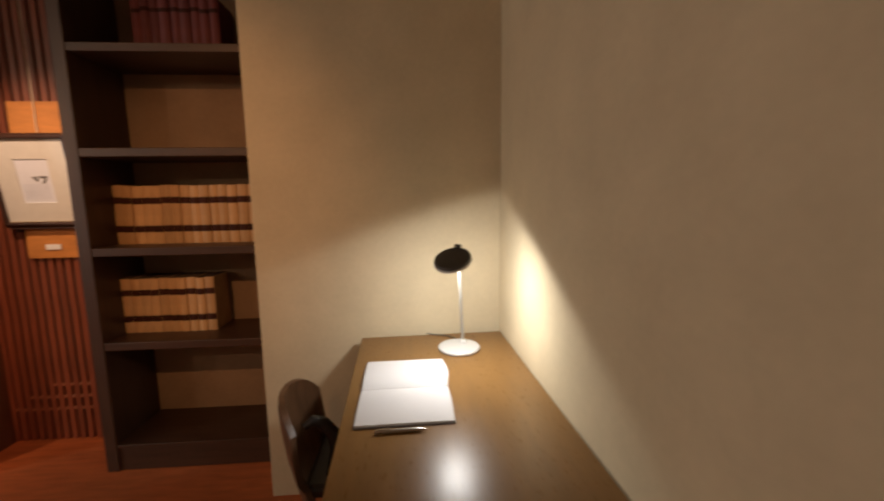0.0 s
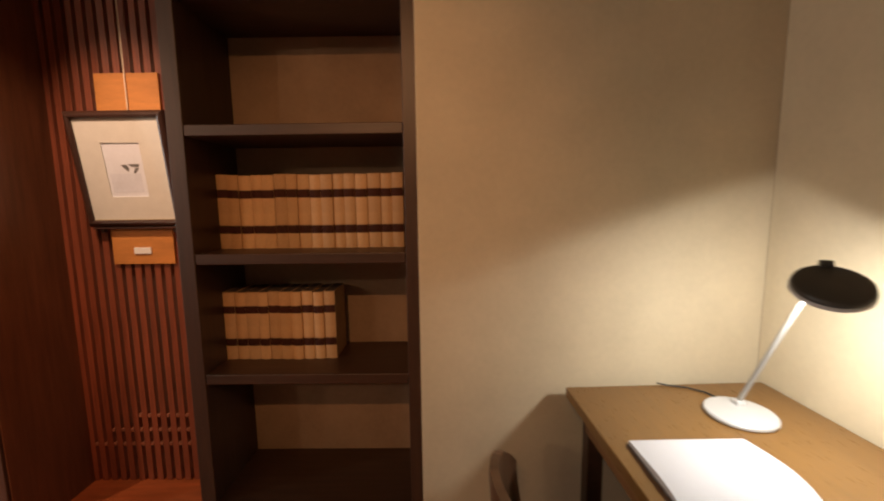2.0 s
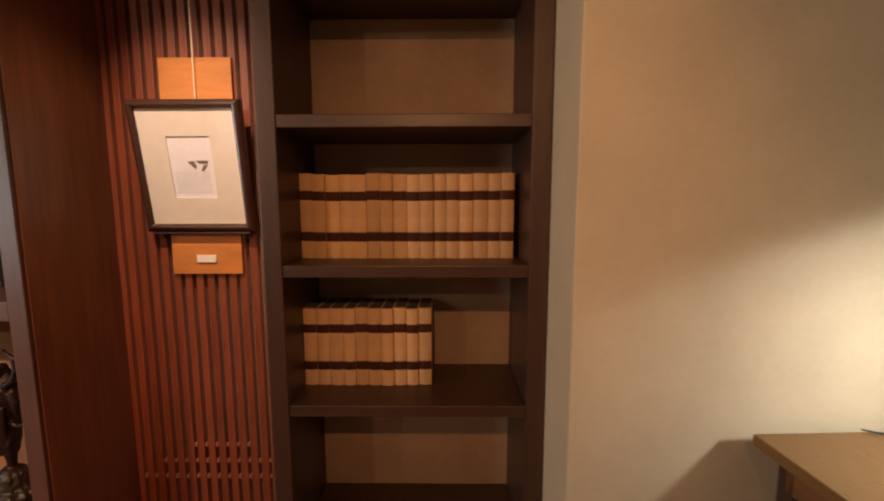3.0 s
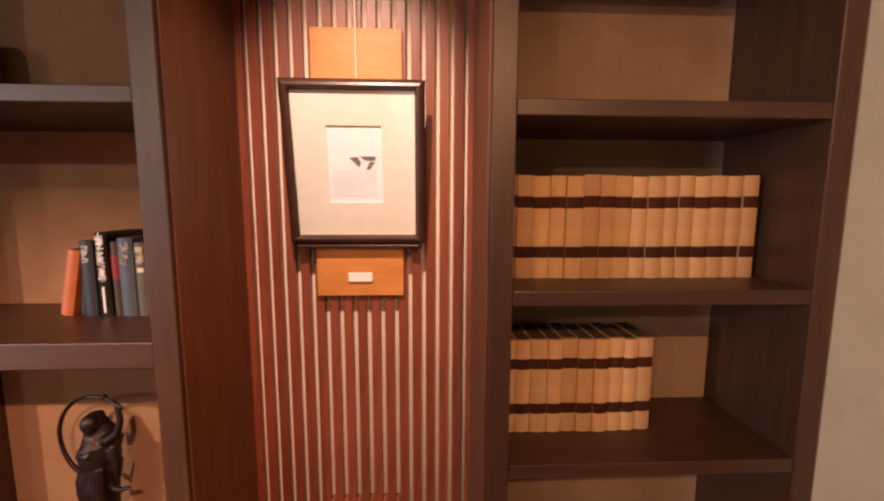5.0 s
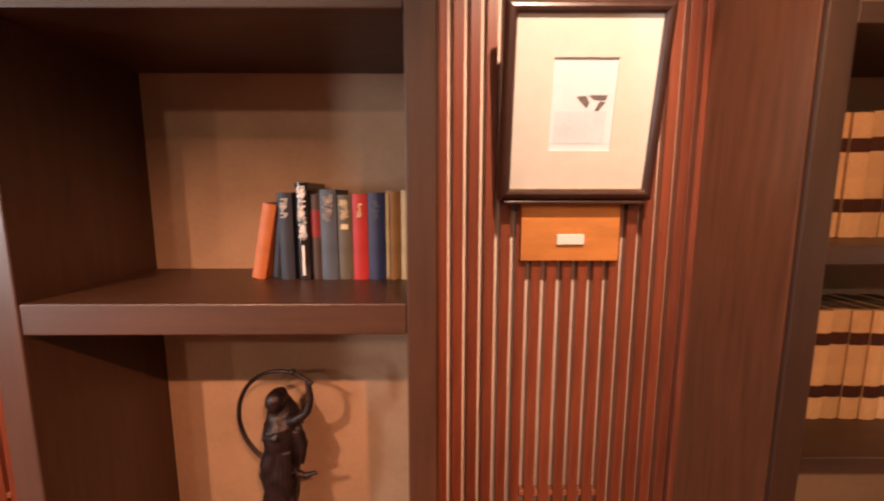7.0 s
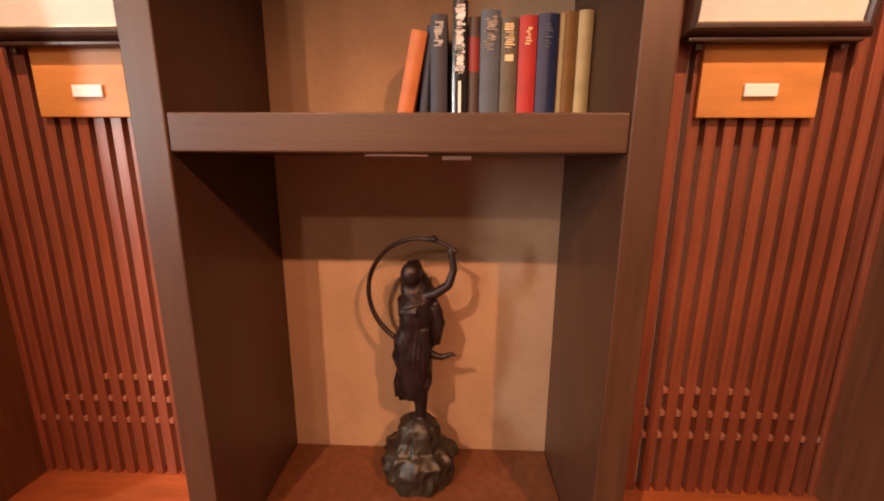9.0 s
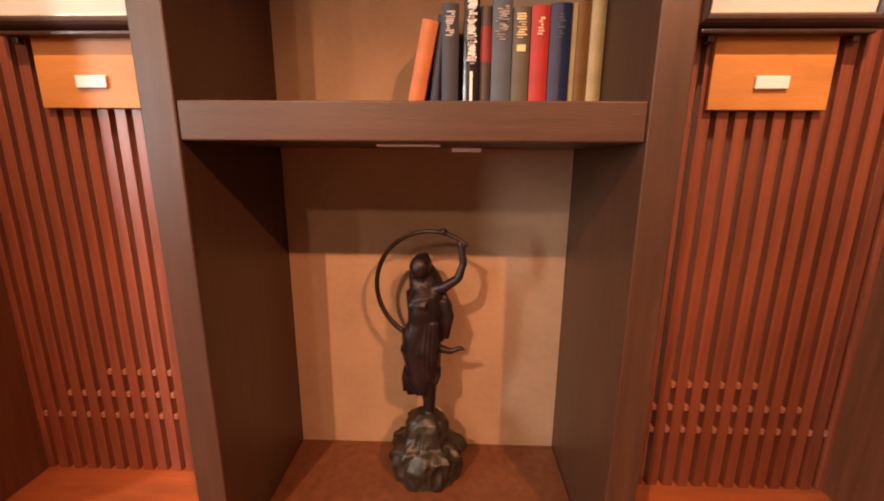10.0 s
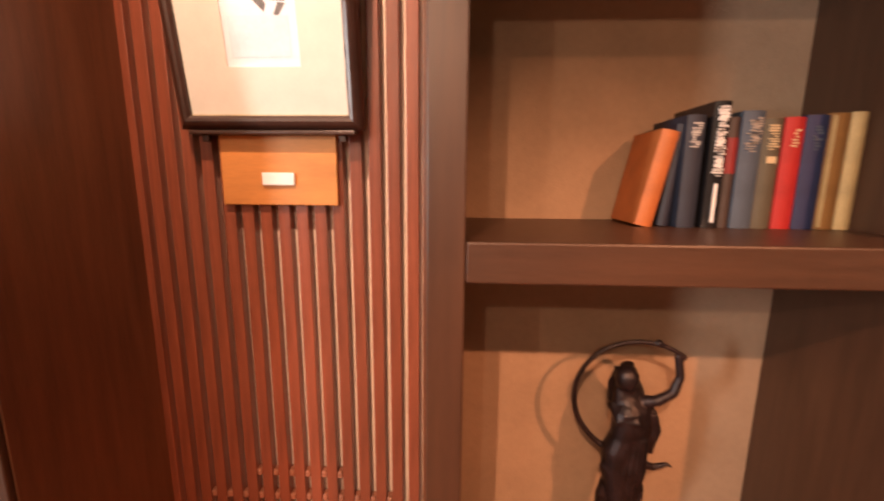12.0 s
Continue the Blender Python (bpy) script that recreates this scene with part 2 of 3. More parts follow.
east.matrix_basis = Matrix.Translation((CORNER, WALL_Y - 0.003, 0)) @ Matrix.Rotation(SKEW, 4, "Z")
structure("wall_south", box(-6.0, -3.2, GROUND, 1.9, -3.05, CEIL), PLASTER, "plain cream wall", "wall")
bm = box(-6.0, -3.05, GROUND, -5.85, -0.86, CEIL)
box(-6.0, 0.16, GROUND, -5.85, 2.53, CEIL, bm=bm)
box(-6.0, -0.86, GROUND, -5.85, 0.16, 0.84, bm=bm)
box(-6.0, -0.86, 2.06, -5.85, 0.16, CEIL, bm=bm)
structure("wall_west", bm, PLASTER, "plain cream wall with one window opening", "wall")
window = tagged(root("window_1", pose(-5.93, -0.35, 1.45), "plain white wooden window in the west wall, unseen and assumed", "window"), kind="structure")
for s_ in (-1, 1):
    part("window_frame", box(-0.03, s_ * 0.508, -0.608, 0.03, s_ * 0.46, 0.608, 0.003), WHITE_METAL, window)
    part("window_frame", box(-0.03, -0.459, s_ * 0.608, 0.03, 0.459, s_ * 0.56, 0.003), WHITE_METAL, window)
part("pane", box(-0.006, -0.459, -0.559, 0.0, 0.459, 0.559), PRINT, window, "blind-covered window pane")


# ---- bookcases ----
def bookcase(x0, x1, shelves, bottom, label, front=FRONT, base=WALNUT_X):
    """Sides 60 mm thick, cloth-covered back, thick shelves as (top, thickness), plinth. x0, x1: the outer faces."""
    stile = 0.063
    o = root("bookcase", pose((x0 + x1) / 2, front, 0), label, "bookcase", "dark built-in bookcases")
    w = (x1 - x0) / 2
    h = CEIL - 0.006
    for s in (-1, 1):
        part("side_panel", box(s * (w - stile), 0, GROUND + 0.002, s * w, BACK - front + 0.03, h, 0.003), WALNUT, o)
    inner = w - stile - 0.001
    part("back_panel", box(-inner, BACK - front, GROUND + 0.004, inner, BACK - front + 0.022, h - 0.01), BACKING, o, "tan cloth-covered back panel")
    part("plinth", box(-inner, 0.012, GROUND + 0.002, inner, 0.035, bottom - 0.022, 0.002), WALNUT_X, o)
    part("bottom_board", box(-inner, 0.004, bottom - 0.02, inner, BACK - front - 0.001, bottom, 0.003), base, o)
    part("cornice", box(-inner, 0.004, h - 0.09, inner, BACK - front - 0.001, h - 0.002, 0.003), WALNUT_X, o)
    for top, thick in shelves:
        part("shelf", box(-inner, 0.003, top - thick, inner, BACK - front - 0.001, top, 0.003), WALNUT_X, o)
    return o


A0, A1 = -1.018, -0.060
B0, B1 = -2.741, -1.803
C1 = -3.535
A_SHELVES = [(0.668, 0.042), (1.166, 0.042), (1.662, 0.042), (2.152, 0.040)]
B_SHELVES = [(1.050, 0.068), (1.668, 0.040), (2.18, 0.040)]
bookcase(A0, A1, A_SHELVES, 0.095, "dark-stained bookcase with two rows of tan bound volumes", FRONT_A)
bookcase(B0, B1, B_SHELVES, 0.055, "dark-stained bookcase holding a bronze statue and assorted books", base=LINING)
bookcase(C1 - 0.925, C1, B_SHELVES, 0.055, "dark-stained bookcase beside the slatted niche, hardly seen")


# ---- slatted niches ----
PITCH, SLAT, DEPTH = 0.0478, 0.0305, 0.030


def slat_panel(x0, x1, cx):
    o = root("slatted_panel", pose(cx, NICHE, 0), "cherry-red vertical slat panel with pale backing between the bookcases", "wall panel", "slatted niche panels")
    top = CEIL - 0.01
    part("backing", box(x0 - cx + 0.002, DEPTH + 0.001, GROUND + 0.004, x1 - cx - 0.002, DEPTH + 0.03, top), PALE, o, "pale backing board")
    n = 15
    data = mesh_of("slat", box(-SLAT / 2, 0, GROUND + 0.003, SLAT / 2, DEPTH, top, 0.0015), CHERRY)
    for i in range(n):
        s = new("slat", data)
        s.parent = o
        s.location.x = (i - (n - 1) / 2) * PITCH
    edge = (n / 2) * PITCH + (PITCH - SLAT) / 2
    part("edge_board", box(x0 - cx + 0.002, 0, GROUND + 0.003, -edge, DEPTH, top, 0.0015), CHERRY, o)
    part("edge_board", box(edge, 0, GROUND + 0.003, x1 - cx - 0.002, DEPTH, top, 0.0015), CHERRY, o)
    for s, x, front in ((1, x0 - cx, FRONT), (-1, x1 - cx, FRONT_A if x1 == A0 else FRONT)):
        part("side_lining", box(x + s * 0.0004, front - NICHE + 0.012, GROUND + 0.003, x + s * 0.0064, -0.0006, top, 0.0015), LINING, o, "red-brown lining board of the niche")
    # short rails between the slats near the floor, in three stepped rows
    gap = PITCH - SLAT
    rail = mesh_of("lattice_rail", box(-gap / 2 + 0.0005, -0.001, -0.011, gap / 2 - 0.0005, DEPTH - 0.002, 0.011, 0.0055), RAIL)
    for z, count in ((0.298, 6), (0.221, 12), (0.145, 16)):
        for i in range(count):
            r = new("lattice_rail", rail)
            r.parent = o
            r.location = ((i - (count - 1) / 2) * PITCH, 0, z)
    return o


def maple_board(cx):
    """The board that carries picture and label, with the steel hanging rod in front of its upper half."""
    o = root("picture_board", pose(cx, NICHE - 0.0145, 0), "flat orange maple board fixed on the slats behind a picture", "board", "picture boards")
    w = 0.147
    part("board", box(-w, 0, 1.080, w, 0.014, 1.955, 0.0015), MAPLE, o)
    part("hanging_rod", tube([(0, -0.006, 1.78), (0, -0.006, CEIL - 0.003)], [0.0030, 0.0030], 8), ROD, o, "thin pale hanging rod")
    return o


def label_card(cx):
    o = tagged(part("label_card", box(-0.041, -0.007, -0.0155, 0.041, 0, 0.0155, 0.002), CARD), "small white caption card on the maple board", "label", "caption cards")
    o.matrix_basis = pose(cx, NICHE - 0.0147, 1.145)
    return o


def picture(cx):
    """Dark wooden frame leaning forward at the top, cream mat, white print with a small grey mark."""
    lean = math.degrees(math.atan2(0.063, 0.44))
    o = root("framed_picture", pose(cx, 2.425, 1.262, lean), "framed print in a near-black frame with cream mat, tilted forward", "picture", "framed prints in the niches")
    W, H, b = 0.222, 0.515, 0.032
    y0, y1 = -0.022, 0.012
    def rail_of(ax, az, bx, bz, nx, nz):
        """One mitred moulding from corner a to corner b, the inward direction n: outer lip, hollow face, inner lip."""
        along = Vector((bx - ax, 0, bz - az)).normalized()
        inward = Vector((nx, 0, nz))
        profile = ((0.0, y1), (0.0, y0 + 0.016), (0.005, y0 + 0.008), (0.012, y0 + 0.002), (0.020, y0 - 0.001), (b - 0.005, y0 + 0.001), (b, y0 + 0.007), (b, y1))
        bm = bmesh.new()
        ends = []
        for cx_, cz_, sgn in ((ax, az, 1), (bx, bz, -1)):
            ends.append([bm.verts.new(Vector((cx_, y, cz_)) + inward * u + along * sgn * (u + 0.0002)) for u, y in profile])
        k = len(profile)
        for i in range(k):
            j = (i + 1) % k
            bm.faces.new((ends[0][i], ends[0][j], ends[1][j], ends[1][i]))
        bm.faces.new(ends[0])
        bm.faces.new(ends[1][::-1])
        return bm
    part("frame_side", rail_of(-W, 0, -W, H, 1, 0), FRAME, o)
    part("frame_side", rail_of(W, 0, W, H, -1, 0), FRAME, o)
    part("frame_top", rail_of(-W, H, W, H, 0, -1), FRAME, o)
    part("frame_bottom", rail_of(-W, 0, W, 0, 0, 1), FRAME, o)
    part("gilt_slip", box(-W + b + 0.0006, y0 + 0.011, b + 0.0006, W - b - 0.0006, -0.0085, b + 0.003), GILT, o, "thin gilt slip inside the frame")
    part("backboard", box(-W + b, 0.0, b, W - b, 0.008, H - b), FRAME, o)
    # mat: four strips round the window
    L, R, T, B = -0.086, 0.086, H - b - 0.104, H - b - 0.104 - 0.240
    bm = bmesh.new()
    e = W - b - 0.0006
    box(-e, -0.008, b + 0.0006, L, -0.004, H - b - 0.0006, bm=bm)
    box(R, -0.008, b + 0.0006, e, -0.004, H - b - 0.0006, bm=bm)
    box(L, -0.008, T, R, -0.004, H - b - 0.0006, bm=bm)
    box(L, -0.008, b + 0.0006, R, -0.004, B, bm=bm)
    part("mat", bm, MAT, o, "cream mat board")
    sheet = part("print", box(L - 0.004, -0.0035, B - 0.004, R + 0.004, -0.0012, T + 0.004), PRINT, o, "white print with a grey mark")
    part("wash", box(L + 0.012, -0.0042, B + 0.02, R - 0.02, -0.0036, B + 0.105), PRINT_GREY, sheet)
    # the mark: two slanted grey shapes
    bm = bmesh.new()

    def slab(pts):
        front = [bm.verts.new((x, -0.0046, z)) for x, z in pts]
        back = [bm.verts.new((x, -0.0036, z)) for x, z in pts]
        bm.faces.new(front)
        bm.faces.new(back[::-1])
        for i in range(len(pts)):
            j = (i + 1) % len(pts)
            bm.faces.new((front[i], back[i], back[j], front[j]))
    mz = T - 0.115
    slab([(-0.018, mz + 0.018), (0.008, mz + 0.020), (0.018, mz + 0.002), (0.012, mz - 0.012)])
    slab([(0.014, mz + 0.022), (0.066, mz + 0.022), (0.062, mz + 0.008), (0.030, mz + 0.010)])
    slab([(0.046, mz + 0.006), (0.062, mz + 0.004), (0.044, mz - 0.020), (0.034, mz - 0.018)])
    part("mark", bm, INK, sheet)
    return o


def picture_ledge(cx):
    """The narrow dark ledge on which the frame's foot rests."""
    o = root("picture_ledge", pose(cx, NICHE - 0.0148, 1.226), "narrow dark wooden ledge under a framed print", "ledge", "picture ledges")
    part("ledge_board", box(-0.203, -0.030, 0.024, 0.203, 0, 0.034, 0.003), FRAME, o)
    # dark blocks standing in for the frame's shadow in two slat gaps
    for x in (-0.17, 0.17):
        part("gap_shade", box(x - 0.008, -0.018, 0.008, x + 0.008, -0.0003 if abs(x) < 0.147 else 0, 0.0236, 0.002), FRAME, o)
    return o


N1, N2 = (-1.797 + -1.018) / 2, -3.142
for x0, x1, cx in ((B1, A0, N1), (C1, B0, N2)):
    slat_panel(x0, x1, cx)
    maple_board(cx)
    label_card(cx)
    picture_ledge(cx)
    picture(cx)


# ---- unseen ceiling spotlights, above and in front; some added as fill ----
def downlight(x, y):
    o = root("ceiling_spotlight", pose(x, y, CEIL - 0.004), "unseen round recessed ceiling spotlight, lit", "lamp", "ceiling spotlights")
    ring = lathe([(0.062, 0.0), (0.062, -0.006), (0.055, -0.009), (0.046, -0.006), (0.046, 0.0)], 24)
    part("rim", ring, WHITE_METAL, o)
    return o


for x, y in [p[:2] for p in PICTURE_SPOTS] + FLOOD_SPOTS + ROOM_FILL_SPOTS:
    downlight(x, y)


# ---- books ----
def spine_body(w, h, d, curve=0.006, seg=6):
    """A closed book standing upright: rounded spine towards -y, flat sides."""
    bm = bmesh.new()
    prof = [(w * (k / seg - 0.5), -curve * math.sin(math.pi * k / seg)) for k in range(seg + 1)] + [(w / 2, d), (-w / 2, d)]
    lo = [bm.verts.new((x, y, 0)) for x, y in prof]
    hi = [bm.verts.new((x, y, h)) for x, y in prof]
    bm.faces.new(lo[::-1])
    bm.faces.new(hi)
    for i in range(len(prof)):
        j = (i + 1) % len(prof)
        f = bm.faces.new((lo[i], lo[j], hi[j], hi[i]))
        f.smooth = i < seg
    return bm


def spine_strip(w, z0, z1, curve=0.006, proud=0.0012, seg=6):
    """A label laid over the rounded spine."""
    bm = bmesh.new()
    pts = [(w * (k / seg - 0.5), -curve * math.sin(math.pi * k / seg)) for k in range(seg + 1)]
    rows = [[bm.verts.new((x, y - p, z)) for x, y in pts] for z, p in ((z0, 0), (z0, proud), (z1, proud), (z1, 0))]
    for a, b in zip(rows, rows[1:]):
        for k in range(seg):
            bm.faces.new((a[k], a[k + 1], b[k + 1], b[k])).smooth = True
    return bm


def volume(x, y, z, w, h, d, body, label, group, bands=(), band_mat=None, lean=0.0, bars=(), bar_mat=None, curve=0.006, yaw=0.0):
    """bands: (from, to) as parts of the height; bars: unreadable lettering as (from, to, width share, x share)."""
    o = root("book", pose(x, y, z, 0, lean, yaw), label, "book", group)
    part("cover", spine_body(w, h, d, curve), body, o)
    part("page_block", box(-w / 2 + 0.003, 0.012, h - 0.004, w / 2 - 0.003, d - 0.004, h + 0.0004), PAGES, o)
    for a, b in bands:
        part("spine_label", spine_strip(w * 0.999, a * h, b * h, curve), band_mat, o)
    for a, b, share, off in bars:
        s = box(-w * share / 2 + off * w, -curve - 0.0014, a * h, w * share / 2 + off * w, -curve + 0.0012, b * h)
        part("lettering", s, bar_mat, o)
    return o


rng = random.Random(7)


def law_row(x0, x1, z, h, y, count, narrow_gaps):
    widths = [rng.uniform(0.9, 1.1) for _ in range(count)]
    scale = (x1 - x0 - 0.0016 * count) / sum(widths)
    x = x0
    for i, u in enumerate(widths):
        w = u * scale
        dy = rng.uniform(-0.004, 0.005) + (0.008 if i in narrow_gaps else 0)
        hh = h + rng.uniform(-0.004, 0.003)
        volume(x + w / 2, y + dy, z + 0.0006, w, hh, 0.17, VELLUM, "tan cloth-bound volume with two dark spine labels", "row of tan bound volumes",
               ((0.205, 0.315), (0.69, 0.80)), BAND, curve=0.005)
        x += w + 0.0016


law_row(-0.956, -0.145, A_SHELVES[1][0], 0.318, 2.292, 16, (0, 14))
law_row(-0.953, -0.457, A_SHELVES[0][0], 0.305, 2.272, 10, (9,))
x = -0.74
for i in range(9):
    w = rng.uniform(0.044, 0.052)
    volume(x + w / 2, 2.27 + rng.uniform(-0.004, 0.004), A_SHELVES[3][0] + 0.0006, w, 0.27 + rng.uniform(-0.01, 0.01), 0.17, MAROON,
           "dark maroon cloth-bound volume on a high shelf", "row of maroon volumes", ((0.75, 0.82),), BAND)
    x += w + 0.001

# the mixed row beside the statue's bay
SB = B_SHELVES[0][0]
NAVY = cloth("navy_cloth", (0.007, 0.010, 0.024))
INKBLUE = cloth("dark_blue_cloth", (0.017, 0.023, 0.040))
JET = material("black_dust_jacket", (0.012, 0.011, 0.012), 0.2, 0.1, 10.0)
BROWNC = cloth("brown_cloth", (0.054, 0.036, 0.030))
STEELBLUE = cloth("grey_blue_cloth", (0.060, 0.084, 0.118))
OLIVE = cloth("olive_grey_cloth", (0.086, 0.076, 0.050))
RED = cloth("bright_red_cloth", (0.374, 0.018, 0.016))
ROYAL = cloth("deep_blue_cloth", (0.016, 0.025, 0.079))
OCHRE = cloth("ochre_cloth", (0.259, 0.122, 0.032))
IVORY = cloth("ivory_cloth", (0.475, 0.346, 0.158))
ORANGE = cloth("orange_cloth", (0.446, 0.137, 0.036))
REDLABEL = cloth("dark_red_label", (0.22, 0.02, 0.02))
PALELABEL = cloth("pale_beige_label", (0.36, 0.32, 0.27))
SILVER = material("silver_lettering", (0.62, 0.60, 0.56), 0.4, 0.08, 60.0)
g = "assorted books beside the orange one"


def words(a, b, rows, share, seed=1):
    """Lines of unreadable lettering: short bars of uneven width and place."""
    dice = random.Random(seed * 31 + rows)
    step = (b - a) / rows
    made = []
    for i in range(rows):
        w = share * dice.uniform(0.25, 0.95)
        off = dice.uniform(-0.5, 0.5) * (share - w)
        made.append((a + i * step, a + (i + dice.uniform(0.35, 0.7)) * step, w, off))
    return tuple(made)


Y = 2.315
volume(-2.290, Y + 0.010, SB + 0.002, 0.036, 0.205, 0.14, ORANGE, "orange cloth book leaning against darker books", g, lean=11.5)
volume(-2.242, Y + 0.02, SB + 0.002, 0.026, 0.215, 0.14, NAVY, "black-navy book leaning between upright books", g, lean=6.0)
volume(-2.205, Y, SB + 0.0006, 0.037, 0.232, 0.15, INKBLUE, "dark blue book with silver lettering on its spine", g, bars=words(0.72, 0.94, 11, 0.6), bar_mat=SILVER)
volume(-2.158, Y - 0.004, SB + 0.0006, 0.033, 0.258, 0.16, JET, "glossy black book with tall white lettering", g, bars=words(0.42, 0.97, 26, 0.62) + words(0.42, 0.97, 23, 0.7, 2) + ((0.05, 0.36, 0.18, 0.0),), bar_mat=CARD)
volume(-2.127, Y + 0.005, SB + 0.0006, 0.025, 0.228, 0.15, BROWNC, "brown book with a dark red spine label", g, ((0.50, 0.82),), REDLABEL)
volume(-2.0915, Y, SB + 0.0006, 0.043, 0.240, 0.15, STEELBLUE, "grey-blue book with pale lettering", g, bars=words(0.66, 0.95, 14, 0.72) + words(0.70, 0.93, 9, 0.5, 3), bar_mat=PALELABEL)
volume(-2.049, Y + 0.003, SB + 0.0006, 0.038, 0.226, 0.15, OLIVE, "olive-grey book with gilt lettering", g, bars=words(0.72, 0.95, 10, 0.66) + ((0.60, 0.66, 0.5, 0.0),), bar_mat=GILT)
volume(-2.0085, Y, SB + 0.0006, 0.039, 0.228, 0.15, RED, "bright red cloth-bound book", g, bars=words(0.74, 0.9, 6, 0.4), bar_mat=GILT)
volume(-1.9645, Y, SB + 0.0006, 0.045, 0.232, 0.15, ROYAL, "deep blue book with faint lettering", g, bars=words(0.70, 0.92, 8, 0.5), bar_mat=STEELBLUE)
volume(-1.9205, Y + 0.002, SB + 0.0006, 0.039, 0.236, 0.15, OCHRE, "ochre book with a pale edge", g, bars=((0.02, 0.98, 0.2, -0.38),), bar_mat=IVORY)
volume(-1.884, Y, SB + 0.0006, 0.031, 0.238, 0.15, IVORY, "ivory-yellow cloth book at the row's end", g)

# the shelf above them
ST = B_SHELVES[1][0]
volume(-2.035, 2.36, ST + 0.002, 0.022, 0.250, 0.11, IVORY, "pale ivory book leaning on a high shelf", "books on the high shelf", lean=-4)
volume(-2.002, 2.35, ST + 0.002, 0.026, 0.265, 0.11, VELLUM, "pale tan book leaning on a high shelf", "books on the high shelf", lean=-5)
x = -2.652
for i in range(4):
    w = 0.036
    volume(x + w / 2, 2.29, ST + 0.0006, w, 0.23, 0.15, MAROON, "dark maroon cloth-bound volume on a high shelf", "maroon volumes on the high shelf")
    x += w + 0.001

# white clips below the shelf over the statue
for cx, cy, w, t in ((-2.286, 2.195, 0.130, 0.004), (-2.163, 2.400, 0.074, 0.010)):
    o = tagged(part("shelf_clip", box(-w / 2, -0.012, -t, w / 2, 0.012, 0, 0.0012), CARD), "small white plastic strip under a shelf", "clip", "white strips under the shelf")
    o.matrix_basis = pose(cx, cy, SB - 0.0685)


# ---- statue ----
def statue():
    bm = bmesh.new()
    # rocky base
    rings = []
    seg = 40
    for r, z in ((0.092, 0.0), (0.098, 0.012), (0.106, 0.040), (0.112, 0.072), (0.110, 0.098), (0.096, 0.112), (0.076, 0.120), (0.068, 0.142), (0.064, 0.168), (0.056, 0.186), (0.040, 0.198), (0.026, 0.206)):
        ring = []
        for i in range(seg):
            a = 2 * math.pi * i / seg
            k = 0.94 * r * (1 + 0.16 * noise.noise(Vector((math.cos(a) * 2.2, math.sin(a) * 2.2, z * 22))) + 0.15 * noise.noise(Vector((math.cos(a) * 5, math.sin(a) * 5, z * 45))) + 0.12 * noise.noise(Vector((math.cos(a) * 11, math.sin(a) * 11, z * 95))))
            ring.append(bm.verts.new((k * math.cos(a), k * 0.86 * math.sin(a), z)))
        rings.append(ring)
    for a, b in zip(rings, rings[1:]):
        for i in range(seg):
            bm.faces.new((a[i], a[(i + 1) % seg], b[(i + 1) % seg], b[i]))
    bm.faces.new(rings[0][::-1])
    bm.faces.new(rings[-1])
    # standing leg, robe, torso, head
    tube([(0.006, 0, 0.18), (0.008, 0, 0.24), (0.004, 0, 0.30), (0.000, 0, 0.36)], [0.014, 0.018, 0.026, 0.034], 12, bm)
    tube([(-0.044, 0.01, 0.262), (-0.040, 0.0, 0.290), (-0.026, -0.004, 0.325), (-0.008, 0, 0.37)], [0.020, 0.026, 0.024, 0.032], 12, bm)
    tube([(-0.004, 0, 0.27), (-0.006, 0, 0.33), (-0.012, 0, 0.40), (-0.012, 0, 0.45), (0.000, 0, 0.49), (0.004, 0, 0.53), (0.000, 0, 0.57), (-0.008, 0, 0.60)],
         [0.034, 0.048, 0.056, 0.058, 0.054, 0.057, 0.054, 0.026], 16, bm, 0.72)
    # folds of the robe
    for i in range(9):
        a = -0.9 + 0.22 * i
        tube([(0.035 * math.sin(a * 1.3) - 0.006, -0.030 * math.cos(a), 0.32), (0.052 * math.sin(a * 1.2) - 0.012, -0.042 * math.cos(a), 0.41),
              (0.046 * math.sin(a), -0.038 * math.cos(a), 0.50)], [0.004, 0.009, 0.005], 6, bm)
    tube([(0.045, 0.0, 0.56), (0.058, 0.006, 0.51), (0.052, 0.008, 0.46), (0.058, 0.004, 0.44)], [0.014, 0.018, 0.013, 0.004], 8, bm)
    tube([(-0.010, 0, 0.595), (-0.014, -0.004, 0.622)], [0.017, 0.016], 10, bm)
    m = Matrix.Translation((-0.016, -0.004, 0.648)) @ Matrix.Diagonal((1, 1, 1.22, 1))
    bmesh.ops.create_icosphere(bm, subdivisions=3, radius=0.028, matrix=m)
    bmesh.ops.create_icosphere(bm, subdivisions=2, radius=0.020, matrix=Matrix.Translation((-0.012, 0.02, 0.662)))
    for i in range(7):
        tube([(-0.034 + 0.006 * i, 0.012, 0.668), (-0.044 + 0.008 * i, 0.020, 0.62), (-0.046 + 0.010 * i, 0.018, 0.57 - 0.004 * (i % 3))], [0.008, 0.010, 0.006], 7, bm)
    # long hair falling over the shoulders, and the ragged mantle
    tube([(-0.014, 0.012, 0.682), (-0.014, 0.014, 0.645), (-0.006, 0.016, 0.605), (0.000, 0.018, 0.565), (0.002, 0.018, 0.52)], [0.018, 0.031, 0.047, 0.055, 0.040], 14, bm, 0.62)
